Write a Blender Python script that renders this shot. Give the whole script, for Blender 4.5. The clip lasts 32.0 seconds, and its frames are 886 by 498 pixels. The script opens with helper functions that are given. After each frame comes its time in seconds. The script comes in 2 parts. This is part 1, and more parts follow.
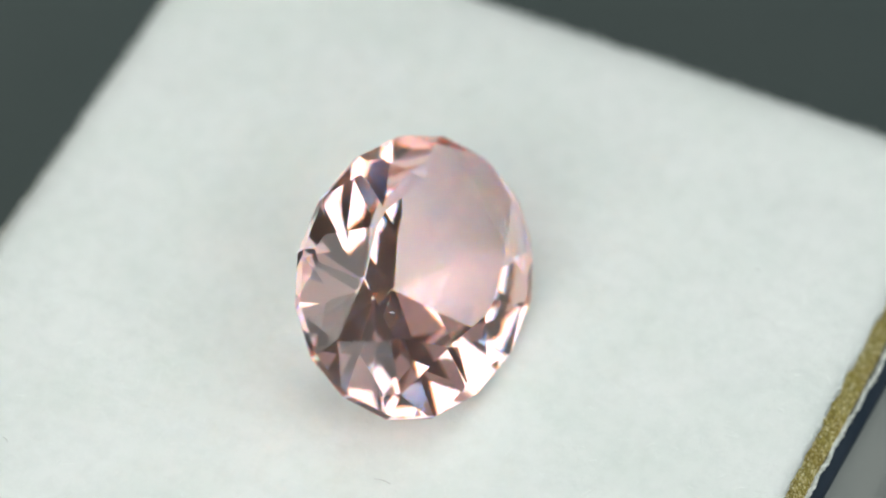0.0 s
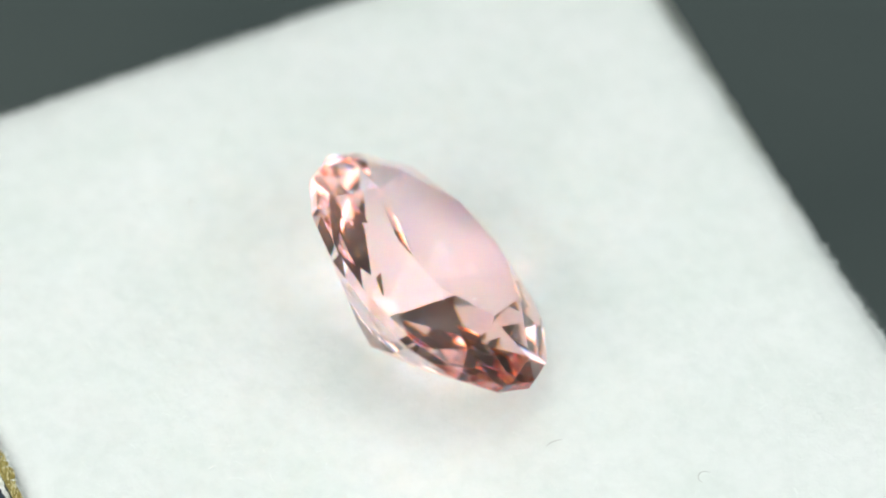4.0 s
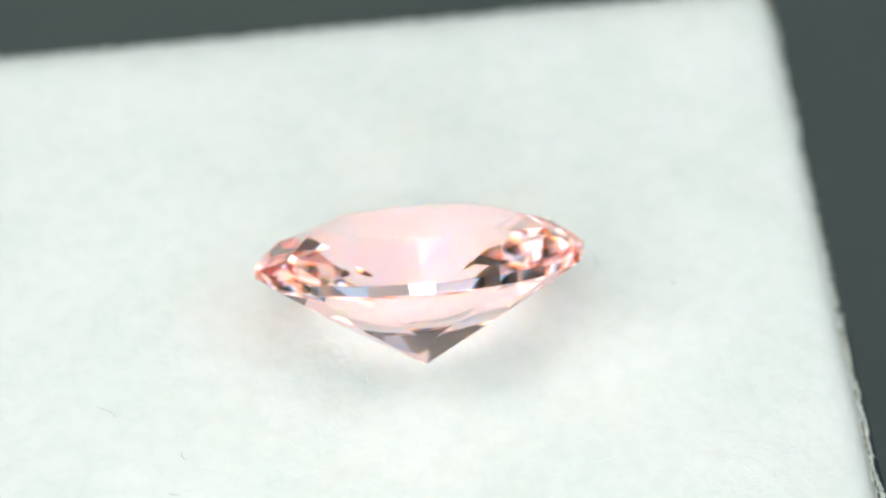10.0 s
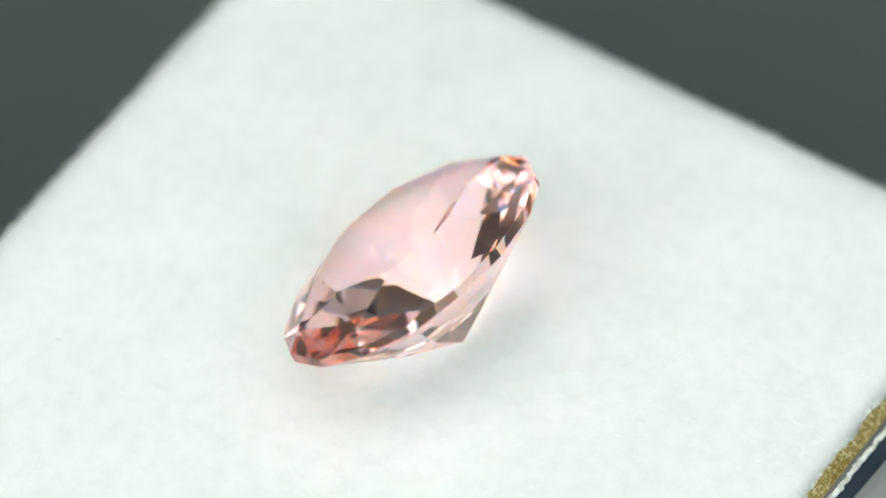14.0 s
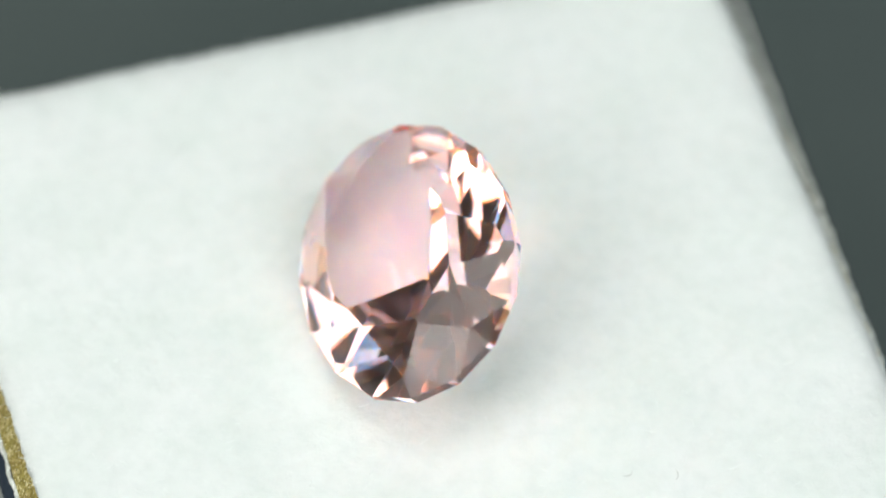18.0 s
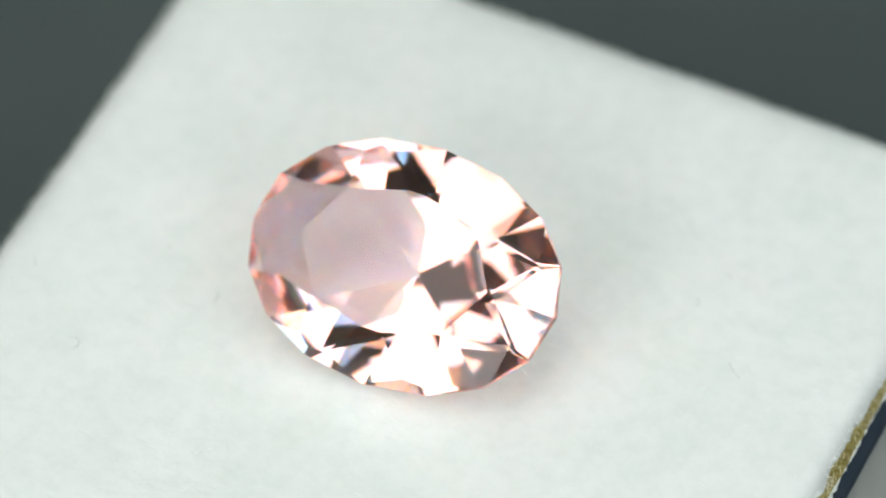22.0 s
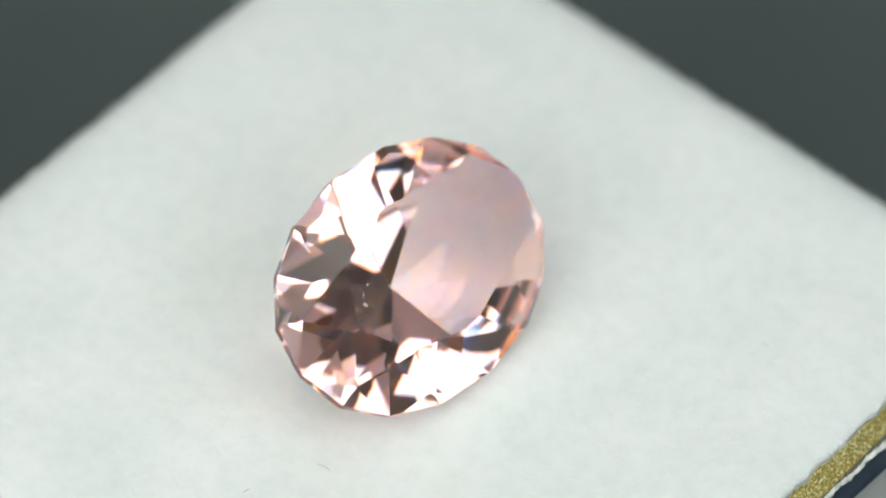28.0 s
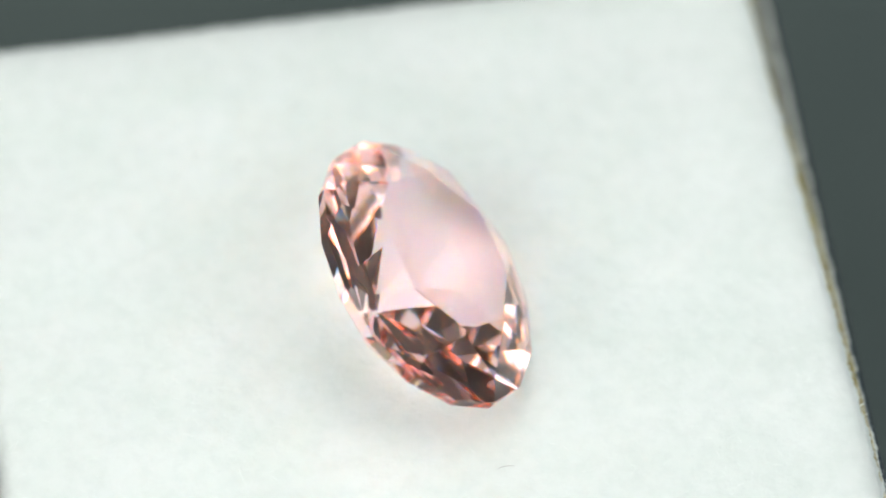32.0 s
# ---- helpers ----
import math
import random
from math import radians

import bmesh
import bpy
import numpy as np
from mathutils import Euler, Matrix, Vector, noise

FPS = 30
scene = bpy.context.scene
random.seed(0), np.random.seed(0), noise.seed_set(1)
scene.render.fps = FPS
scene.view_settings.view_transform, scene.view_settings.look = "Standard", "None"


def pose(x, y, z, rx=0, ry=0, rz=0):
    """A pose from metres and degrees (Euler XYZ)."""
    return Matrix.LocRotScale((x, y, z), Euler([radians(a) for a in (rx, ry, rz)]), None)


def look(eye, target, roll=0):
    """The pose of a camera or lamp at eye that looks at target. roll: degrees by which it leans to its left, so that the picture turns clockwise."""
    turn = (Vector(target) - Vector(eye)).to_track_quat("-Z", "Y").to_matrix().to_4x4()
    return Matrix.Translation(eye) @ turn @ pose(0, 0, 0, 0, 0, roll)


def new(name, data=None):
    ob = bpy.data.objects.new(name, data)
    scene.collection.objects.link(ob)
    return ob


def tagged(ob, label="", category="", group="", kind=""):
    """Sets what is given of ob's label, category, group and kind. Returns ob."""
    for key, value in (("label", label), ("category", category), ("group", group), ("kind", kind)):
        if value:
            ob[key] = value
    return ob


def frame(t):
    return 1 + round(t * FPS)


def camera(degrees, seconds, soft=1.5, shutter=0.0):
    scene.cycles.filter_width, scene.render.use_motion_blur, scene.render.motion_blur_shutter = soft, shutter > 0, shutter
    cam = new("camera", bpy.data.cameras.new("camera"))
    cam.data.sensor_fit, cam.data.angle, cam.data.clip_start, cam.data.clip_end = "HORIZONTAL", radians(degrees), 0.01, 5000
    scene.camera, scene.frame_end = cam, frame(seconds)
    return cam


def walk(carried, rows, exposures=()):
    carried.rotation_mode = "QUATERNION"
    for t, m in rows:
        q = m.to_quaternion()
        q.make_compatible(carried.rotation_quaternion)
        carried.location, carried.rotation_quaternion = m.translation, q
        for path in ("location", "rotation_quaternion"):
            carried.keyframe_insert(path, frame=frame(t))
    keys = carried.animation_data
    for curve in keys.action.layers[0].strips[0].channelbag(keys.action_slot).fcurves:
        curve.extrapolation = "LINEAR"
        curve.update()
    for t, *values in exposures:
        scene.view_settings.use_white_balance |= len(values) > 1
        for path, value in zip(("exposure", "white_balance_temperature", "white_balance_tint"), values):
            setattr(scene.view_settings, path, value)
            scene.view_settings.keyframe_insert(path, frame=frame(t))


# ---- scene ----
cam = camera(8.5, 32.0, soft=1.75)

# Camera: stands still, looks down at the turntable's axis from 48 degrees.
MM = 0.001
ELEV, DIST, SIDE, LIFT = 48.98, 181.3, 0.862, 2.245
_c, _s = math.cos(radians(ELEV)), math.sin(radians(ELEV))
EYE = (SIDE * MM, (-DIST * _c + LIFT * _s) * MM, (DIST * _s + LIFT * _c) * MM)
STAND = pose(*EYE, 90 - ELEV, 0, 0)
walk(cam, [(0.0, STAND), (32.0, STAND)],
     [(0.0, -0.13), (1.0, 0.06), (2.0, 0.09), (6.0, 0.12), (13.0, 0.13), (14.5, 0.13), (17.0, 0.12), (19.0, 0.11), (21.0, -0.02), (23.0, -0.06), (25.0, -0.12), (28.0, -0.11), (29.0, -0.11), (30.0, 0.09), (32.0, 0.12)])
cam.data.dof.use_dof = True
cam.data.dof.focus_distance = 0.1780
cam.data.dof.aperture_fstop = 33.0

# Long light paths inside the cut stone.
scene.cycles.max_bounces, scene.cycles.glossy_bounces, scene.cycles.transmission_bounces = 24, 24, 24
scene.cycles.blur_glossy = 0.0

# World: a dim room; the panel lamps give nearly all light.
world = bpy.data.worlds.new("room_light")
scene.world = world
world.use_nodes = True
world.node_tree.nodes["Background"].inputs["Color"].default_value = (0.55, 0.60, 0.58, 1)
world.node_tree.nodes["Background"].inputs["Strength"].default_value = 0.30


def area_lamp(name, eye, target, w, h, power, color):
    data = bpy.data.lights.new(name, "AREA")
    data.shape, data.size, data.size_y = "RECTANGLE", w, h
    data.energy, data.color = power, color
    ob = new(name, data)
    ob.matrix_world = look(eye, target)
    return ob


# The panel lamps and one added fill light stand round the turntable: name, azimuth, height angle (degrees), distance,
# width, height (mm), radiance, tint.
for _name, _az, _el, _far, _w, _h, _bright, _tone in (
    ("left_panel_light", 217.4, 57.3, 220, 169, 231, 2.18, (0.965, 1.0, 0.945)),
    ("left_low_panel_light", 234.0, 28.8, 220, 112, 156, 3.18, (0.965, 1.0, 0.945)),
    ("right_panel_light", 319.3, 48.2, 220, 210, 98, 3.02, (0.88, 0.995, 1.0)),
    ("front_panel_light", 277.7, 13.7, 230, 154, 110, 4.18, (0.94, 1.0, 0.968)),
    ("back_panel_light", 89.5, 14.3, 300, 211, 163, 0.77, (0.94, 1.0, 0.968)),
    # Dim fill light, added only to lift the stone's dark facets.
    ("upper_back_fill_light", 18.5, 69.0, 260, 209, 159, 0.30, (0.94, 1.0, 0.968)),
    ("top_panel_light", 231.2, 88.0, 240, 42, 84, 1.98, (0.97, 1.0, 0.93)),
):
    _eye = Vector((math.cos(radians(_el)) * math.cos(radians(_az)), math.cos(radians(_el)) * math.sin(radians(_az)), math.sin(radians(_el)))) * _far * MM
    area_lamp(_name, _eye, (0, 0, 0), _w * MM, _h * MM, _bright * math.pi * _w * _h * MM * MM, _tone)
# Added fill light high overhead, no known lamp; it brightens the walls and backdrop.
area_lamp("overhead_fill_light", (0.1, 0.15, 1.44), (0.1, 0.15, 0), 0.7, 0.7, 3.5, (0.94, 1.0, 0.968))


# ---------------------------------------------------------------- materials
def material(name):
    m = bpy.data.materials.new(name)
    m.use_nodes = True
    nt = m.node_tree
    return m, nt, nt.nodes["Principled BSDF"]


def node(nt, kind, **values):
    n = nt.nodes.new(kind)
    for k, v in values.items():
        n.inputs[k].default_value = v
    return n


def noise_tex(nt, scale, detail=4.0, rough=0.55):
    co = nt.nodes.new("ShaderNodeTexCoord")
    n = node(nt, "ShaderNodeTexNoise", Scale=scale, Detail=detail, Roughness=rough)
    nt.links.new(co.outputs["Object"], n.inputs["Vector"])
    return n


def ramp(nt, src, a, b, lo=0.3, hi=0.7):
    r = nt.nodes.new("ShaderNodeValToRGB")
    r.color_ramp.elements[0].position, r.color_ramp.elements[1].position = lo, hi
    r.color_ramp.elements[0].color, r.color_ramp.elements[1].color = (*a, 1), (*b, 1)
    nt.links.new(src, r.inputs["Fac"])
    return r


def bump(nt, bsdf, src, strength, dist):
    b = node(nt, "ShaderNodeBump", Strength=strength, Distance=dist)
    nt.links.new(src, b.inputs["Height"])
    nt.links.new(b.outputs["Normal"], bsdf.inputs["Normal"])
    return b


def surface(name, a, b, scale, rough, metal=0.0, strength=0.3, dist=0.0001, fine=None, lo=0.3, hi=0.7):
    m, nt, p = material(name)
    n = noise_tex(nt, scale)
    r = ramp(nt, n.outputs["Fac"], a, b, lo, hi)
    nt.links.new(r.outputs["Color"], p.inputs["Base Color"])
    p.inputs["Roughness"].default_value, p.inputs["Metallic"].default_value = rough, metal
    f = noise_tex(nt, fine or scale * 8, 5.0, 0.6)
    bump(nt, p, f.outputs["Fac"], strength, dist)
    return m




def felt_material():
    """White felt: cloudy at a few millimetres, mottled at a third of one, with fine matted relief."""
    m, nt, p = material("white_felt")
    cloud = noise_tex(nt, 260, 3.0, 0.5)
    mottle = noise_tex(nt, 1500, 4.0, 0.6)
    a = ramp(nt, cloud.outputs["Fac"], (0.755, 0.805, 0.772), (0.825, 0.848, 0.835), 0.32, 0.66)
    b = ramp(nt, mottle.outputs["Fac"], (0.948, 0.955, 0.951), (1.0, 1.0, 1.0), 0.32, 0.58)
    mix = nt.nodes.new("ShaderNodeMix")
    mix.data_type, mix.blend_type = "RGBA", "MULTIPLY"
    mix.inputs["Factor"].default_value = 1.0
    nt.links.new(a.outputs["Color"], mix.inputs[6])
    nt.links.new(b.outputs["Color"], mix.inputs[7])
    nt.links.new(mix.outputs[2], p.inputs["Base Color"])
    p.inputs["Roughness"].default_value = 0.95
    p.inputs["Sheen Weight"].default_value = 0.1
    p.inputs["Subsurface Weight"].default_value = 1.0
    p.inputs["Subsurface Radius"].default_value = (1.0, 1.0, 1.0)
    p.inputs["Subsurface Scale"].default_value = 0.0028
    fine = noise_tex(nt, 4200, 6.0, 0.65)
    bump(nt, p, fine.outputs["Fac"], 0.32, 0.00010)
    return m


FELT = felt_material()
FIBRE = surface("felt_fibre", (0.80, 0.84, 0.82), (0.86, 0.89, 0.87), 800, 0.9)
LINT = surface("grey_lint", (0.42, 0.43, 0.41), (0.56, 0.57, 0.55), 900, 0.9)
RAW = surface("raw_card_edge", (0.60, 0.61, 0.57), (0.88, 0.89, 0.86), 3600, 0.8, 0.0, 0.8, 0.0001, None, 0.38, 0.58)
NAVY = surface("navy_paper", (0.018, 0.028, 0.045), (0.034, 0.044, 0.062), 500, 0.42, 0.0, 0.3, 0.00006)
WALL_PAPER = surface("slate_paper", (0.36, 0.37, 0.36), (0.48, 0.47, 0.44), 130, 0.30, 0.0, 0.3, 0.00008, 900)


def glitter_material():
    """Gold glitter paper: tiny flakes of uneven tone and tilt in a dull gold ground."""
    m, nt, p = material("gold_glitter_paper")
    co = nt.nodes.new("ShaderNodeTexCoord")
    v = node(nt, "ShaderNodeTexVoronoi", Scale=15000.0)
    nt.links.new(co.outputs["Object"], v.inputs["Vector"])
    sep = nt.nodes.new("ShaderNodeSeparateColor")
    nt.links.new(v.outputs["Color"], sep.inputs["Color"])
    flakes = ramp(nt, sep.outputs[0], (0.30, 0.23, 0.060), (0.94, 0.86, 0.52), 0.0, 1.0)
    mid = flakes.color_ramp.elements.new(0.62)
    mid.color = (0.56, 0.45, 0.13, 1)
    tone = noise_tex(nt, 700, 3.0, 0.6)
    stain = ramp(nt, tone.outputs["Fac"], (0.86, 0.78, 0.72), (1.0, 1.0, 1.0), 0.35, 0.6)
    mix = nt.nodes.new("ShaderNodeMix")
    mix.data_type, mix.blend_type = "RGBA", "MULTIPLY"
    mix.inputs["Factor"].default_value = 1.0
    nt.links.new(flakes.outputs["Color"], mix.inputs[6])
    nt.links.new(stain.outputs["Color"], mix.inputs[7])
    nt.links.new(mix.outputs[2], p.inputs["Base Color"])
    p.inputs["Roughness"].default_value, p.inputs["Metallic"].default_value = 0.42, 0.4
    bump(nt, p, sep.outputs[1], 0.7, 0.00005)
    return m


GOLD = glitter_material()
# Dark grey paints the shade on the card between gold face and torn edge.
LEDGE_SHADE = surface("ledge_shade_grey", (0.10, 0.11, 0.115), (0.16, 0.165, 0.165), 400, 0.45, 0.0, 0.4, 0.00008, 1500)
PLATTER = surface("dark_platter_paint", (0.046, 0.062, 0.062), (0.062, 0.078, 0.076), 60, 0.5, 0.0, 0.2, 0.00005, 900)
MAT = surface("dark_desk_mat", (0.046, 0.060, 0.060), (0.058, 0.072, 0.070), 25, 0.75, 0.0, 0.3, 0.0002, 400)
WALLPAINT = surface("grey_wall_paint", (0.66, 0.69, 0.67), (0.72, 0.74, 0.73), 3, 0.8, 0.0, 0.2, 0.001, 60)


def gem_glass(name, clear, deep, ior=1.578, spread=0.0):
    """Pink beryl: the facet lets light through with the tint "clear" and mirrors it with the tint "deep"; blue bends more than red."""
    m = bpy.data.materials.new(name)
    m.use_nodes = True
    nt = m.node_tree
    nt.nodes.remove(nt.nodes["Principled BSDF"])
    last = node(nt, "ShaderNodeBsdfRefraction", Color=(*clear, 1), Roughness=0.0, IOR=ior)
    if spread:
        warm, cool = (0.86, 0.52, 0.16), (0.14, 0.48, 0.84)
        last.inputs["Color"].default_value = (*(c * w for c, w in zip(clear, warm)), 1)
        last.inputs["IOR"].default_value = ior - spread
        blue = node(nt, "ShaderNodeBsdfRefraction", Color=(*(c * w for c, w in zip(clear, cool)), 1), Roughness=0.0, IOR=ior + spread)
        both = nt.nodes.new("ShaderNodeAddShader")
        nt.links.new(last.outputs[0], both.inputs[0])
        nt.links.new(blue.outputs[0], both.inputs[1])
        last = both
    gloss = node(nt, "ShaderNodeBsdfGlossy", Color=(*deep, 1), Roughness=0.0)
    rim = node(nt, "ShaderNodeFresnel", IOR=ior)
    mix = nt.nodes.new("ShaderNodeMixShader")
    nt.links.new(rim.outputs[0], mix.inputs[0])
    nt.links.new(last.outputs[0], mix.inputs[1])
    nt.links.new(gloss.outputs[0], mix.inputs[2])
    nt.links.new(mix.outputs[0], nt.nodes["Material Output"].inputs["Surface"])
    return m


GEM = gem_glass("pink_gemstone", (0.985, 0.900, 0.915), (1.0, 0.885, 0.862), spread=0.008)
GEM_CLEAR = gem_glass("pale_pink_gemstone", (0.975, 0.850, 0.865), (1.0, 0.94, 0.93), spread=0.014)


# ---------------------------------------------------------------- helpers
def mesh_of(name, bm, mat, smooth=False):
    me = bpy.data.meshes.new(name)
    bm.to_mesh(me)
    bm.free()
    me.materials.append(mat)
    if smooth:
        me.shade_smooth()
    return me


def part(name, bm, mat, parent, label="", smooth=False):
    ob = new(name, mesh_of(name, bm, mat, smooth))
    ob.parent = parent
    return tagged(ob, label)


def faces_bm(verts, faces):
    bm = bmesh.new()
    vs = [bm.verts.new(v) for v in verts]
    for f in faces:
        bm.faces.new([vs[i] for i in f])
    return bm


def box_bm(x0, x1, y0, y1, z0, z1, bevel=0.0, seg=2):
    bm = bmesh.new()
    bmesh.ops.create_cube(bm, size=1.0)
    for v in bm.verts:
        v.co = Vector(((x0 + x1) / 2 + v.co.x * (x1 - x0), (y0 + y1) / 2 + v.co.y * (y1 - y0), (z0 + z1) / 2 + v.co.z * (z1 - z0)))
    if bevel:
        bmesh.ops.bevel(bm, geom=bm.edges[:], offset=bevel, segments=seg, affect="EDGES", profile=0.5)
    return bm


def lathe_bm(profile, steps=128):
    """A closed solid turned from (radius, z) pairs that start and end on the axis."""
    verts, faces = [], []
    ring = profile[1:-1]
    for r, z in ring:
        for i in range(steps):
            a = 2 * math.pi * i / steps
            verts.append((r * math.cos(a), r * math.sin(a), z))
    n = len(ring)
    for k in range(n - 1):
        for i in range(steps):
            j = (i + 1) % steps
            faces.append((k * steps + i, k * steps + j, (k + 1) * steps + j, (k + 1) * steps + i))
    verts += [(0, 0, profile[0][1]), (0, 0, profile[-1][1])]
    for i in range(steps):
        j = (i + 1) % steps
        faces.append((len(verts) - 2, j, i))
        faces.append((len(verts) - 1, (n - 1) * steps + i, (n - 1) * steps + j))
    bm = faces_bm(verts, faces)
    bmesh.ops.recalc_face_normals(bm, faces=bm.faces[:])
    return bm


# ---------------------------------------------------------------- plan, in millimetres on the turntable
# Sides of the square pad at the time when it stands straight: east, north, west, south.
PAD = {"e": 13.56, "n": 13.25, "w": 12.99, "s": 12.66}
SKEW = {"e": -0.0005, "n": -0.0020, "w": 0.0026, "s": 0.0140}
DROP = {"e": 0.53, "n": 0.61, "w": 0.55, "s": 0.26}
# How far the card under the pad stands out: at the side's middle, and its growth per millimetre along x or y.
STAND_OUT = {"e": (0.18, -0.012), "n": (0.36, -0.029), "w": (0.17, 0.015), "s": (0.47, 0.029)}
# How far the gold face follows the card out at both ends of each side, from east anticlockwise.
CARD_REACH = ((0.14, 0.02), (0.20, 0.20), (0.12, 0.02), (0.38, 0.22))
# Height of the card's outer edge on each side, from east anticlockwise.
CARD_LOW = (-1.20, -1.25, -1.12, -1.30)
CARD_TOP, BASE_Z = -0.62, -18.0
SPEED, PHASE = 12.295, -0.516  # degrees a second; the angle at 24 s

# ---------------------------------------------------------------- gemstone
G_LEN, G_WID, G_TABLE, G_TABLE_W, G_GIRDLE, G_CROWN, G_PAV = 10.0, 7.477, 0.615, 0.576, 0.32, 1.183, 3.356
G_STAR, G_LOWER, G_BULGE = 0.547, 0.269, 1.039
# Degrees by which each row of facets leans off the plain plan, by its angle round the stone.
G_CUT = {
    "main": {0: -1.92, 45: -1.89, 90: -0.11},
    "star": {22.5: -0.34, 67.5: -5.61},
    "upper": {11.25: 0.97, 33.75: -0.00, 56.25: 1.37, 78.75: 0.71},
    "keel": {22.5: -2.07, 67.5: -2.05},
    "lower": {11.25: 0.93, 33.75: 1.03, 56.25: 0.26, 78.75: -0.07},
}
G_SPIN, G_TILT = 1.30, (-0.67, -35.45)
G_CULET = (-0.242, 1.739, -0.120)


def gem_place():
    th = math.hypot(*G_TILT)
    axis = Vector((-G_TILT[1], G_TILT[0], 0)).normalized()
    return Matrix.Translation(Vector(G_CULET) * MM) @ Matrix.Rotation(radians(th), 4, axis) @ pose(0, 0, 0, 0, 0, G_SPIN)


def oval(a, w, l, e=0.960):
    c, s = math.cos(a), math.sin(a)
    return Vector((math.copysign(abs(c) ** e, c) * l / 2, math.copysign(abs(s) ** e, s) * w / 2, 0))


def meet(p, q, height):
    """The point at that height on the line in which two planes (point, normal) meet."""
    rows = Matrix((p[1], q[1], Vector((0, 0, 1))))
    return rows.inverted() @ Vector((p[1].dot(p[0]), q[1].dot(q[0]), height))


def fold(degrees):
    """An angle round the stone, folded into its first quarter."""
    a = degrees % 180
    return min(a, 180 - a)


def gem_planes():
    """Facet planes of an oval brilliant in its own space (culet at the origin): zone, point, outward normal. Cut by hand, so each is a touch off."""
    up = Vector((0, 0, G_PAV))
    rnd = random.Random(21)
    g = [oval(i * math.pi / 8, G_WID, G_LEN) + up for i in range(16)]
    gt = [v + Vector((0, 0, G_GIRDLE / 2)) for v in g]
    gb = [v - Vector((0, 0, G_GIRDLE / 2)) for v in g]
    ztab = G_PAV + G_CROWN
    tb, mains, pmains = [], [], []
    culet = Vector((0, 0, 0))
    for k in range(8):
        a = k * math.pi / 4
        tb.append(Vector((math.cos(a) * G_TABLE * G_LEN / 2, math.sin(a) * G_TABLE_W * G_WID / 2, ztab)))
        tangent = Vector((-math.sin(a) * G_LEN, math.cos(a) * G_WID, 0))
        mains.append((tb[k], (gt[2 * k] - tb[k]).cross(tangent).normalized()))
    # The pavilion's mains lie between the crown's and run a little steeper than to the girdle.
    low = [Vector((v.x, v.y, v.z * G_BULGE)) for v in gb]
    for k in range(8):
        a = (2 * k + 1) * math.pi / 8
        tangent = Vector((-math.sin(a) * G_LEN, math.cos(a) * G_WID, 0))
        pmains.append((culet, (low[2 * k + 1] - culet).cross(tangent).normalized()))
    zs = ztab - G_STAR * (G_CROWN - G_GIRDLE / 2)
    st = [meet(mains[k], mains[(k + 1) % 8], zs) for k in range(8)]
    lo = [meet(pmains[k - 1], pmains[k], G_LOWER * G_PAV) for k in range(8)]
    found = []

    def add(zone, pts, row="", turn=0.0, wobble=0.2):
        c = sum(pts, Vector()) / len(pts)
        n = (pts[1] - pts[0]).cross(pts[2] - pts[0]).normalized()
        if n.dot(c - up) < 0:
            n = -n
        if row:
            side = Vector((0, 0, 1)).cross(n).normalized()
            rise = n.cross(side)
            n = (n + rise * radians(G_CUT[row][fold(turn)] + rnd.gauss(0, wobble)) + side * radians(rnd.gauss(0, wobble))).normalized()
        found.append((zone, c, n))

    add("table", tb)
    for k in range(8):
        n = (k + 1) % 8
        i, j, l = 2 * k, 2 * k + 1, (2 * k + 2) % 16
        add("crown", [tb[k], st[k - 1], gt[i], st[k]], "main", 45 * k)
        add("crown", [tb[k], st[k], tb[n]], "star", 45 * k + 22.5)
        add("crown", [st[k], gt[i], gt[j]], "upper", 45 * k + 11.25)
        add("crown", [st[k], gt[j], gt[l]], "upper", 45 * k + 33.75)
    for k in range(8):
        i = 2 * k
        add("pavilion", [culet, lo[k], low[i + 1], lo[(k + 1) % 8]], "keel", 45 * k + 22.5)
        add("pavilion", [lo[k], gb[i - 1], gb[i]], "lower", 45 * k - 11.25)
        add("pavilion", [lo[k], gb[i], gb[i + 1]], "lower", 45 * k + 11.25)
    for i in range(16):
        add("girdle", [gt[i], gb[i], gb[(i + 1) % 16]])
    return found


def gem_facets():
    """The stone's faces by zone, cut plane by plane out of a block."""
    planes = gem_planes()
    bm = bmesh.new()
    bmesh.ops.create_cube(bm, size=40.0)
    for _, p, n in planes:
        bmesh.ops.bisect_plane(bm, geom=bm.verts[:] + bm.edges[:] + bm.faces[:], plane_co=p, plane_no=n, clear_outer=True, dist=1e-6)
        open_edges = [e for e in bm.edges if len(e.link_faces) == 1]
        if open_edges:
            bmesh.ops.holes_fill(bm, edges=open_edges, sides=0)
    bmesh.ops.remove_doubles(bm, verts=bm.verts[:], dist=0.0005)
    bmesh.ops.recalc_face_normals(bm, faces=bm.faces[:])
    zones = {"table": [], "crown": [], "girdle": [], "pavilion": []}
    for f in bm.faces:
        zone = max(planes, key=lambda q: q[2].dot(f.normal))[0]
        zones[zone].append([v.co.copy() for v in f.verts])
    bm.free()
    return zones


FACETS = gem_facets()


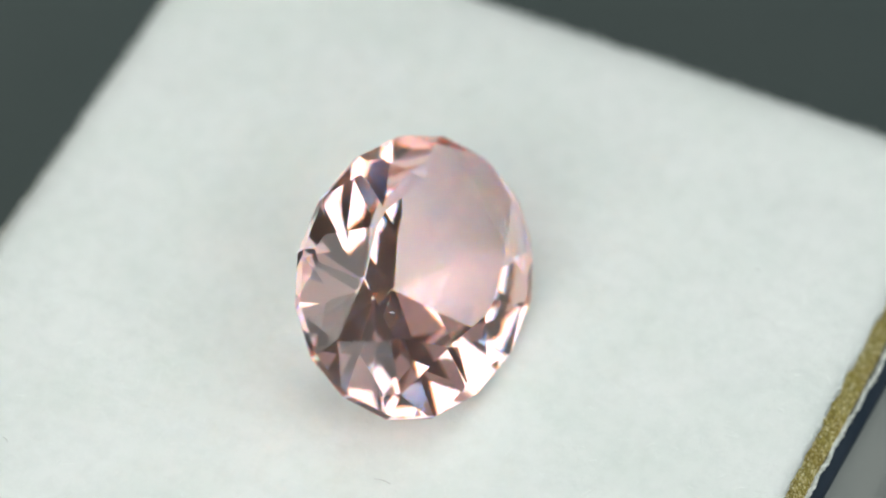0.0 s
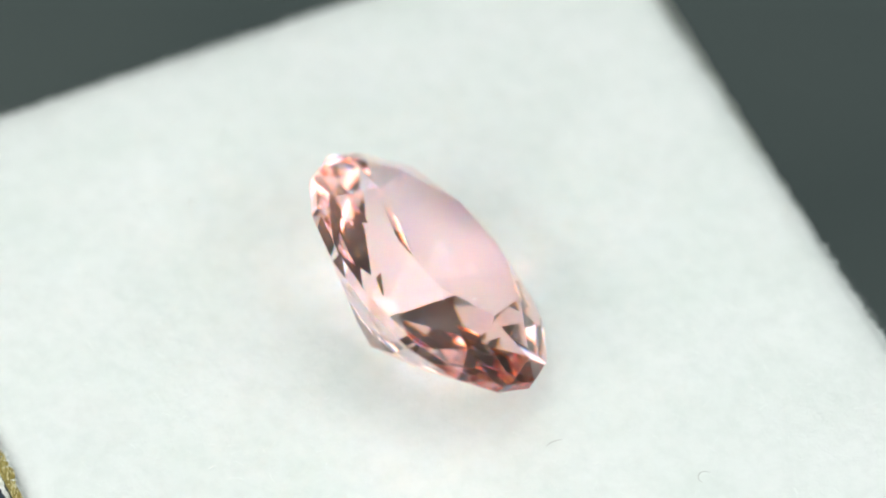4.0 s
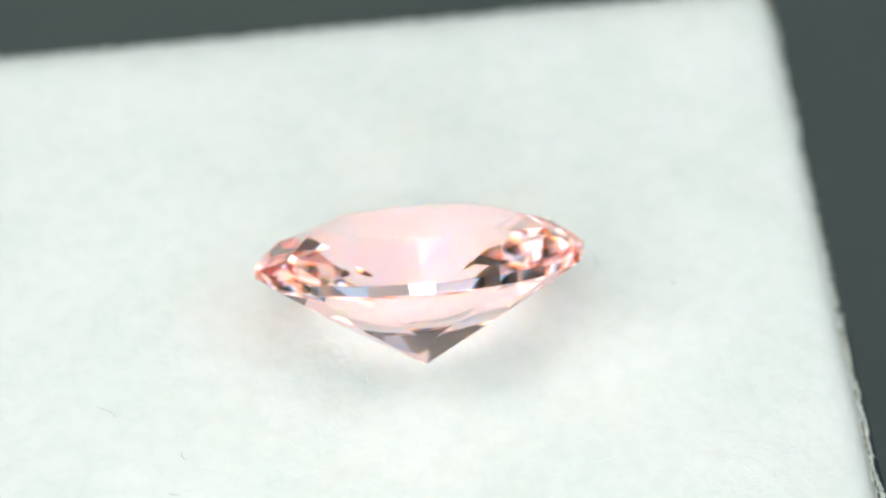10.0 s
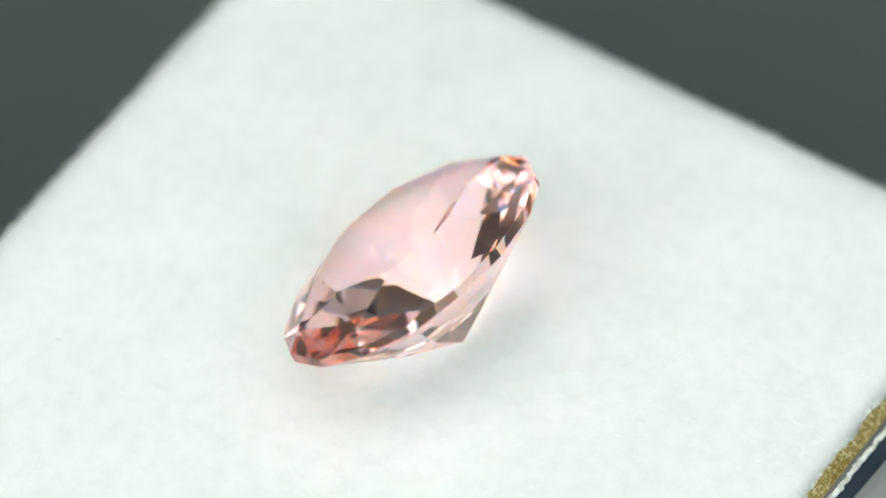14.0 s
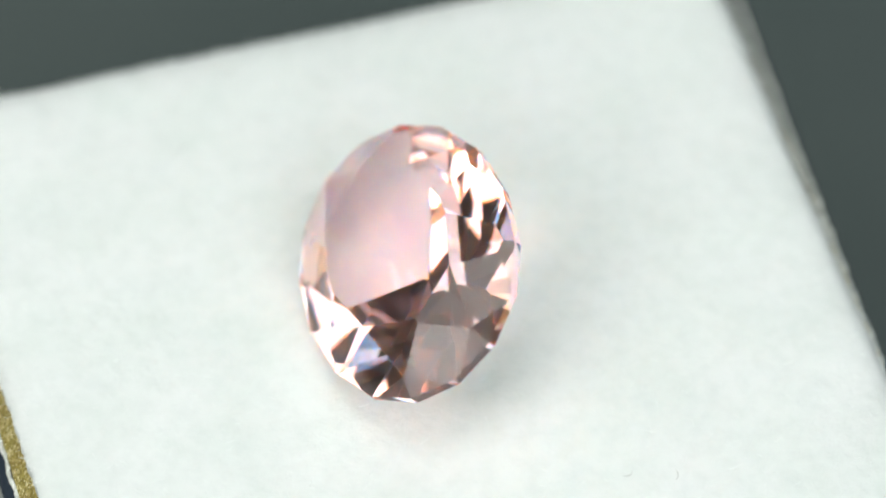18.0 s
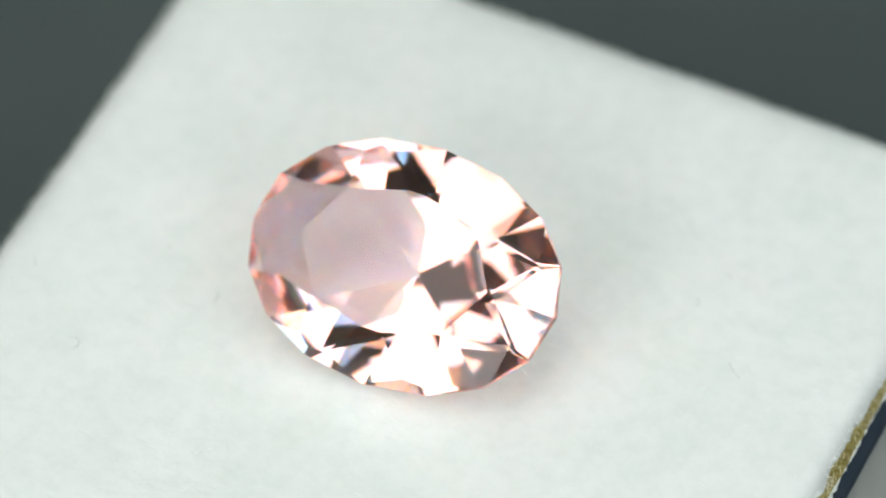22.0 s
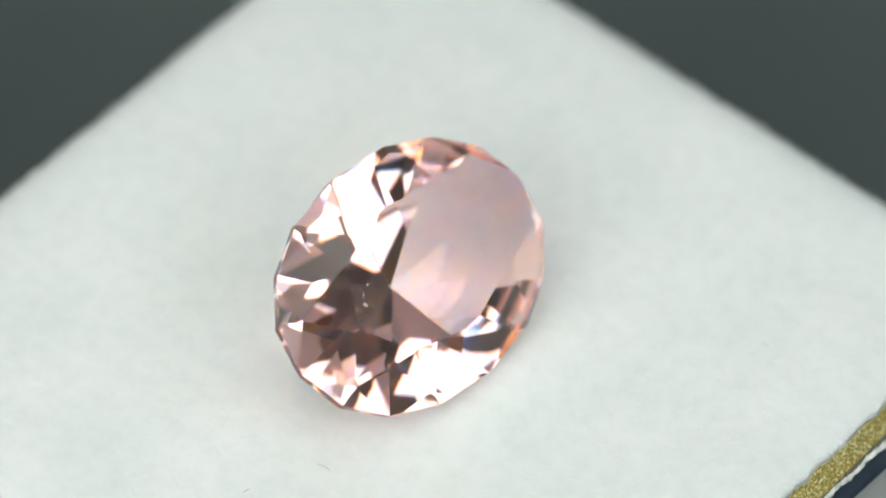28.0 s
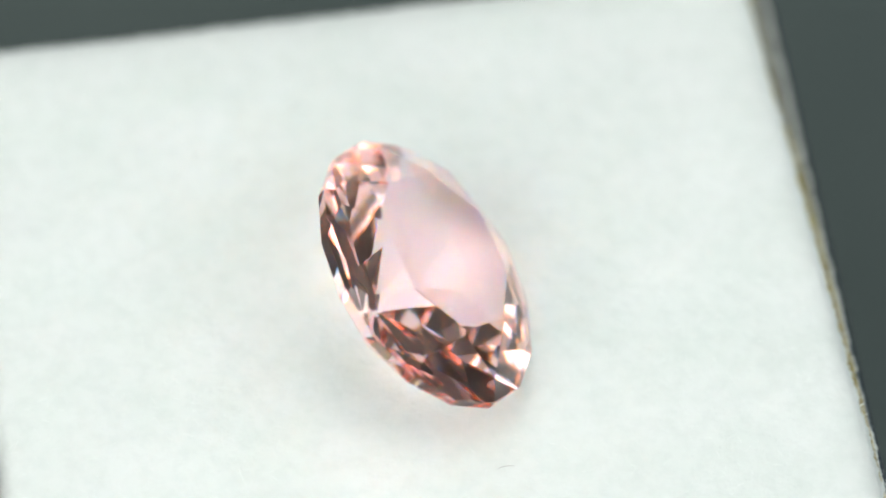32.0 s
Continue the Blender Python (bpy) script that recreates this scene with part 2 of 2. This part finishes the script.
def build_gem():
    gem = tagged(new("gemstone"), "peach-pink faceted oval gemstone leaning on a white felt pad", "gemstone")
    for zone, facets in FACETS.items():
        verts, faces, seen = [], [], {}
        for f in facets:
            ids = []
            for v in f:
                key = tuple(round(c, 6) for c in v)
                if key not in seen:
                    seen[key] = len(verts)
                    verts.append(v * MM)
                ids.append(seen[key])
            if len(set(ids)) == len(ids):
                faces.append(ids)
        facet_mesh = part(zone, faces_bm(verts, faces), GEM if zone == "pavilion" else GEM_CLEAR, gem)
        # Table and pavilion let the light through to the felt; the crown's slopes and the frosted girdle turn it aside.
        facet_mesh.visible_shadow = zone in ("girdle", "crown")
    # A few specks of dust on the table facet.
    rnd = random.Random(9)
    dust = bmesh.new()
    for _ in range(11):
        at = Vector((rnd.uniform(-2.5, -0.6), rnd.uniform(-0.2, 1.3), G_PAV + G_CROWN + 0.012)) * MM
        size = rnd.uniform(0.014, 0.030) * MM
        bmesh.ops.create_icosphere(dust, subdivisions=1, radius=size, matrix=Matrix.Translation(at) @ pose(0, 0, 0, 0, 0, rnd.uniform(0, 180)) @ Matrix.Diagonal((rnd.uniform(0.8, 1.8), 0.9, 0.6, 1)))
    tagged(part("dust", dust, FIBRE, gem, "white dust specks"), kind="stuff")
    gem.matrix_world = gem_place()
    return gem


def gem_underside():
    """Downward planes of the placed stone, in millimetres, to dent the felt."""
    m = Matrix.Scale(1000, 4) @ gem_place() @ Matrix.Scale(0.001, 4)
    turn = m.to_3x3()
    out = []
    for _, p, n in gem_planes():
        w = (turn @ n).normalized()
        if w.z < -0.02:
            out.append((m @ p, w))
    return out


# ---------------------------------------------------------------- pad
DENT = gem_underside()


def pad_height(x, y):
    """Top of the felt, in millimetres: soft edges, faint lumps, a dent under the stone."""
    drop = 0.0
    for side, d in (("e", PAD["e"] - x), ("n", PAD["n"] - y), ("w", PAD["w"] + x), ("s", PAD["s"] + y)):
        d = max(d, 0)
        drop = max(drop, DROP[side] * (0.14 * math.exp(-d / 1.4) + 0.86 * math.exp(-d / 0.22)))
    lump = 0.05 * noise.noise((x * 0.35, y * 0.35, 1.0)) + 0.022 * noise.noise((x * 1.3, y * 1.3, 4.0)) + 0.008 * noise.noise((x * 4.0, y * 4.0, 7.0))
    prop = 0.34 * math.exp(-((x / 3.0) ** 2) - ((y + 3.3) / 1.3) ** 2)
    h = lump - drop + prop
    under = max((p.z - ((x - p.x) * n.x + (y - p.y) * n.y) / n.z) for p, n in DENT)
    return min(h, under - 0.012)


def pad_outline(u, v):
    """From the unit square to the pad's slightly uneven square."""
    side, end = ("e" if u > 0 else "w"), ("n" if v > 0 else "s")
    x, y = u * PAD[side], v * PAD[end]
    x, y = x - abs(u) * SKEW[side] * y, y + abs(v) * SKEW[end] * x
    k = max(abs(u), abs(v)) ** 6
    wob = 0.09 * noise.noise((x * 0.5, y * 0.5, 11)) + 0.11 * noise.noise((x * 1.9, y * 1.9, 15)) + 0.08 * noise.noise((x * 6.0, y * 6.0, 19))
    x += wob * k * (abs(u) ** 8) * math.copysign(1, u)
    y += wob * k * (abs(v) ** 8) * math.copysign(1, v)
    c = (abs(u) * abs(v)) ** 30 * 0.40
    return x - math.copysign(c, u), y - math.copysign(c, v)


def build_pad():
    pad = tagged(new("felt_pad"), "square white felt pad with fuzzy edges, set in a small box", "pad")
    n = 230
    verts, faces = [], []
    for j in range(n + 1):
        for i in range(n + 1):
            u, v = 2 * i / n - 1, 2 * j / n - 1
            u, v = math.sin(u * math.pi / 2) * 0.35 + u * 0.65, math.sin(v * math.pi / 2) * 0.35 + v * 0.65
            x, y = pad_outline(u, v)
            verts.append((x * MM, y * MM, pad_height(x, y) * MM))
    row = n + 1
    for j in range(n):
        for i in range(n):
            a = j * row + i
            faces.append((a, a + 1, a + row + 1, a + row))
    ring = [i for i in range(n)] + [j * row + n for j in range(n)] + [n * row + i for i in range(n, 0, -1)] + [j * row for j in range(n, 0, -1)]
    last = ring
    for z, inset in ((-0.62, 0.02), (-0.9, 0.35)):
        cur = []
        for r in ring:
            x, y, _ = verts[r]
            k = 1 - inset / 13.2
            w = 0.05 * noise.noise((x * 900, y * 900, z)) * MM
            cur.append(len(verts))
            verts.append((x * k + math.copysign(w, x), y * k, z * MM))
        for a in range(len(ring)):
            b = (a + 1) % len(ring)
            faces.append((last[a], cur[a], cur[b], last[b]))
        last = cur
    faces.append(tuple(reversed(last)))
    me = bpy.data.meshes.new("felt_block")
    me.from_pydata(verts, [], faces)
    me.materials.append(FELT)
    me.shade_smooth()
    block = new("felt_block", me)
    block.parent = pad

    rnd = random.Random(5)

    def fibre(verts, faces, p, d, length, r, curl):
        base = len(verts)
        side = d.cross(Vector((0.3, 0.2, 1))).normalized()
        for k in range(4):
            f = k / 3
            c = p + d * (length * f) + side * (curl * f * f) + Vector((0, 0, -0.25 * length * f * f))
            up = side.cross(d).normalized()
            for a in (0, 2.094, 4.189):
                rr = r * (1 - 0.7 * f)
                verts.append(tuple((c + side * (rr * math.cos(a)) + up * (rr * math.sin(a))) * MM))
        for k in range(3):
            for a in range(3):
                b = (a + 1) % 3
                faces.append((base + k * 3 + a, base + k * 3 + b, base + k * 3 + 3 + b, base + k * 3 + 3 + a))

    verts, faces = [], []
    for _ in range(4200):
        e = rnd.choice("enws")
        s = rnd.uniform(-1, 1)
        u, v = {"e": (1, s), "w": (-1, s), "n": (s, 1), "s": (s, -1)}[e]
        x, y = pad_outline(u * 0.995, v * 0.995)
        out = {"e": Vector((1, 0, 0)), "w": Vector((-1, 0, 0)), "n": Vector((0, 1, 0)), "s": Vector((0, -1, 0))}[e]
        d = (out + Vector((rnd.uniform(-1, 1), rnd.uniform(-1, 1), rnd.uniform(0.1, 1.0)))).normalized()
        length = 0.06 + 0.26 * rnd.random() ** 3
        fibre(verts, faces, Vector((x, y, pad_height(x, y) - rnd.uniform(0, 0.1))), d, length, 0.009, rnd.uniform(-0.12, 0.12))
    for _ in range(2600):
        x, y = rnd.uniform(-12.3, 12.8), rnd.uniform(-12.3, 12.6)
        a = rnd.uniform(0, 6.283)
        d = Vector((math.cos(a), math.sin(a), rnd.uniform(0.0, 0.35))).normalized()
        fibre(verts, faces, Vector((x, y, pad_height(x, y) - 0.012)), d, rnd.uniform(0.15, 0.5), 0.010, rnd.uniform(-0.2, 0.2))
    me = bpy.data.meshes.new("fuzz")
    me.from_pydata(verts, [], faces)
    me.materials.append(FIBRE)
    f = tagged(new("fuzz", me), "loose white felt fibres", kind="stuff")
    f.parent = pad

    # Loose hairs and specks on the felt: place, heading, length, curl.
    for x, y, head, length, curl in ((-5.95, -2.08, 65, 0.55, 0.9), (-8.97, -5.52, 20, 0.75, 3.4), (7.98, 5.70, 120, 0.42, 1.5), (7.37, 4.24, 40, 0.38, 2.2),
                                     (9.20, 2.76, -62, 0.75, 0.7), (6.42, -8.76, 75, 0.28, 1.0), (-9.35, 9.04, 10, 0.26, 1.6), (-7.98, -0.66, 140, 0.24, 0.8), (-11.49, -3.20, 95, 0.5, 0.7)):
        verts, faces = [], []
        a, p = radians(head), Vector((x, y, 0))
        for k in range(13):
            p = p + Vector((math.cos(a), math.sin(a), 0)) * (length / 12)
            a += curl / 12
            side = Vector((-math.sin(a), math.cos(a), 0))
            c = Vector((p.x, p.y, pad_height(p.x, p.y) + 0.012))
            rr = 0.014 * (1 - 0.6 * abs(k / 6 - 1))
            for q in range(5):
                b = 2 * math.pi * q / 5
                verts.append((c + side * (rr * math.cos(b)) + Vector((0, 0, rr * math.sin(b)))) * MM)
        for k in range(12):
            for q in range(5):
                w = (q + 1) % 5
                faces.append((k * 5 + q, k * 5 + w, k * 5 + 5 + w, k * 5 + 5 + q))
        faces += [(4, 3, 2, 1, 0), (60, 61, 62, 63, 64)]
        part("hair", faces_bm(verts, faces), LINT, pad, "short curled grey hair")
    return pad


# ---------------------------------------------------------------- box under the pad
def card_line(side, grow=0.0):
    """The outer line of the card on one side: a point and a direction in plan."""
    out, tilt = STAND_OUT[side]
    if side == "e":
        return Vector((PAD["e"] + out + grow, 0)), Vector((tilt - SKEW["e"], 1))
    if side == "w":
        return Vector((-PAD["w"] - out - grow, 0)), Vector((-tilt - SKEW["w"], 1))
    if side == "n":
        return Vector((0, PAD["n"] + out + grow)), Vector((1, tilt + SKEW["n"]))
    return Vector((0, -PAD["s"] - out - grow)), Vector((1, -tilt + SKEW["s"]))


def card_corners(grow=0.0):
    """Corners of the card in plan, anticlockwise from south-east."""
    found = []
    for a, b in (("s", "e"), ("e", "n"), ("n", "w"), ("w", "s")):
        (p, d), (q, e) = card_line(a, grow), card_line(b, grow)
        k = ((q.x - p.x) * e.y - (q.y - p.y) * e.x) / (d.x * e.y - d.y * e.x)
        found.append(p + d * k)
    return found


def pad_corners(grow=0.0):
    """Corners of the pad in plan, in the same order."""
    return [Vector((x * (1 + grow / 13), y * (1 + grow / 13))) for x, y in ((PAD["e"], -PAD["s"]), (PAD["e"], PAD["n"]), (-PAD["w"], PAD["n"]), (-PAD["w"], -PAD["s"]))]


def reach(side, f):
    """The gold face stops short towards some corners; grey there imitates its edge-on dimness."""
    k = min(1.0, max(0.0, (f - 0.64) / 0.20))
    k = k * k * (3 - 2 * k)
    return CARD_REACH[side][0] * (1 - k) + CARD_REACH[side][1] * k


def band_bm(profile, side, steps, rough, seed, corners=card_corners):
    """A bar along one side of the card: profile lists (outward, height) round its section; its edges are uneven."""
    rings = [corners(0.0 if out == "edge" else out) for out, _ in profile]
    edge = card_corners(-0.03)
    verts, faces, n = [], [], len(profile)
    for k in range(steps + 1):
        f = k / steps
        for i, (out, z) in enumerate(profile):
            a, b = rings[i][side], rings[i][(side + 1) % 4]
            v = a.lerp(b, f)
            away = Vector((b.y - a.y, a.x - b.x)).normalized()
            if out == "edge":
                gap = (edge[side].lerp(edge[(side + 1) % 4], f) - v).dot(away)
                v = v + away * max(-0.2, min(gap, reach(side, f)))
            w = rough * (noise.noise((v.x * 1.3, v.y * 1.3, seed + z)) + 0.8 * noise.noise((v.x * 5.0, v.y * 5.0, seed + i)) + 0.5 * noise.noise((v.x * 14.0, v.y * 14.0, seed)))
            v = v + away * w * min(1.0, 12 * min(f, 1 - f))
            z += rough * 0.7 * noise.noise((v.x * 3.0, v.y * 3.0, seed + 40 + i))
            verts.append(Vector((v.x, v.y, z)) * MM)
    for k in range(steps):
        for i in range(n):
            j = (i + 1) % n
            faces.append((k * n + i, (k + 1) * n + i, (k + 1) * n + j, k * n + j))
    faces.append(tuple(range(n)))
    faces.append(tuple(reversed(range(steps * n, steps * n + n))))
    bm = faces_bm(verts, faces)
    bmesh.ops.recalc_face_normals(bm, faces=bm.faces[:])
    return bm


def build_box():
    box = tagged(new("jewellery_box"), "small slate paper box with a gold glitter card edge", "box")
    top, deep = CARD_TOP, min(CARD_LOW)
    for side in range(4):
        low = CARD_LOW[side]
        part("card_rim", band_bm([(-1.6, top), (-0.10, top), (-0.04, top - 0.03), ("edge", low + 0.10), ("edge", low), (-1.6, low)], side, 260, 0.016, 3 + side, pad_corners), GOLD, box, "gold glitter paper rim")
        part("ledge", band_bm([(-1.6, low - 0.004), (-0.02, low - 0.004), (-0.02, low - 0.07), (-1.6, low - 0.07)], side, 40, 0.006, 13 + side), LEDGE_SHADE, box, "slate grey paper ledge")
        part("torn_edge", band_bm([(-0.10, low + 0.05), (-0.08, low + 0.09), (-0.05, low + 0.085), (0.02, low + 0.015), (0.01, low - 0.05), (-0.10, low - 0.002)], side, 620, 0.082, 23 + side), RAW, box, "frayed pale paper edge")
        part("collar", band_bm([(-0.34, low - 0.084), (-0.04, low - 0.10), (0.20, low - 0.45), (0.26, deep - 0.65), (-1.6, deep - 0.65), (-1.6, low - 0.084)], side, 40, 0.01, 43 + side), NAVY, box, "navy paper collar")
        part("side_wall", band_bm([(0.05, deep - 0.654), (0.23, deep - 0.66), (0.17, deep - 1.1), (0.20, deep - 1.7), (0.34, deep - 2.5), (0.66, deep - 4.0), (1.5, BASE_Z + 0.8), (0.3, BASE_Z + 0.8), (-1.6, deep - 0.654)], side, 40, 0.02, 63 + side), WALL_PAPER, box, "slate grey paper side")
    a, b = card_corners(1.5), card_corners(-1.61)
    part("bottom", faces_bm([Vector((v.x, v.y, z)) * MM for z in (BASE_Z, BASE_Z + 0.796) for v in a], [(3, 2, 1, 0), (4, 5, 6, 7), (0, 1, 5, 4), (1, 2, 6, 5), (2, 3, 7, 6), (3, 0, 4, 7)]), WALL_PAPER, box)
    part("insert", faces_bm([Vector((v.x, v.y, z)) * MM for z in (deep - 1.0, -0.92) for v in b], [(3, 2, 1, 0), (4, 5, 6, 7), (0, 1, 5, 4), (1, 2, 6, 5), (2, 3, 7, 6), (3, 0, 4, 7)]), RAW, box, "pale card under the pad")
    return box


# ---------------------------------------------------------------- turntable, desk and room
def build_turntable():
    table = tagged(new("turntable"), "round dark grey display turntable", "turntable")
    z = BASE_Z * MM
    part("platter", lathe_bm([(0, z), (0.068, z), (0.0695, z - 0.0005), (0.070, z - 0.002), (0.070, z - 0.005), (0.069, z - 0.006), (0, z - 0.006)]), PLATTER, table, smooth=False)
    part("foot", lathe_bm([(0, z - 0.006), (0.052, z - 0.006), (0.055, z - 0.009), (0.056, z - 0.022), (0, z - 0.022)]), PLATTER, table)
    return table


def build_room():
    zd = BASE_Z * MM - 0.022
    ground = new("ground", mesh_of("ground", box_bm(-1.2, 1.2, -1.2, 1.2, zd - 0.03, zd), MAT))
    tagged(ground, "dark grey desk mat", "desk", kind="structure")
    # Walls and ceiling are unseen, added so the stone has a room to reflect.
    h = 1.5
    for name, (x0, x1, y0, y1) in {"wall_north": (-1.3, 1.3, 1.2, 1.3), "wall_south": (-1.3, 1.3, -1.3, -1.2),
                                   "wall_east": (1.2, 1.3, -1.2, 1.2), "wall_west": (-1.3, -1.2, -1.2, 1.2)}.items():
        tagged(new(name, mesh_of(name, box_bm(x0, x1, y0, y1, zd - 0.03, h), WALLPAINT)), "plain grey painted wall", "wall", kind="structure")
    tagged(new("ceiling", mesh_of("ceiling", box_bm(-1.3, 1.3, -1.3, 1.3, h, h + 0.1), WALLPAINT)), "plain grey ceiling", "ceiling", kind="structure")


build_room()
turntable = build_turntable()
jewel_box = build_box()
felt_pad = build_pad()
gemstone = build_gem()


def turned(t):
    """The turntable's pose: its drive runs a little unevenly and shifts twice a turn."""
    even = SPEED * (t - 24.0) + PHASE
    a = radians(even)
    angle = even - 0.23 * math.cos(a) + 0.34 * math.sin(a) - 0.65 * math.cos(2 * a)
    dx = -0.060 * math.cos(2 * a) - 0.100 * math.sin(2 * a)
    dy = 0.051 * math.cos(2 * a) - 0.027 * math.sin(2 * a)
    return pose(dx * MM, dy * MM, 0, 0, 0, angle)


def motions():
    """The turntable carries box, pad and stone round."""
    turn = [(0.5 * i, turned(0.5 * i)) for i in range(65)]
    for thing in (turntable, jewel_box, felt_pad):
        walk(thing, turn)
    base = gem_place()
    walk(gemstone, [(t, m @ base) for t, m in turn])


motions()
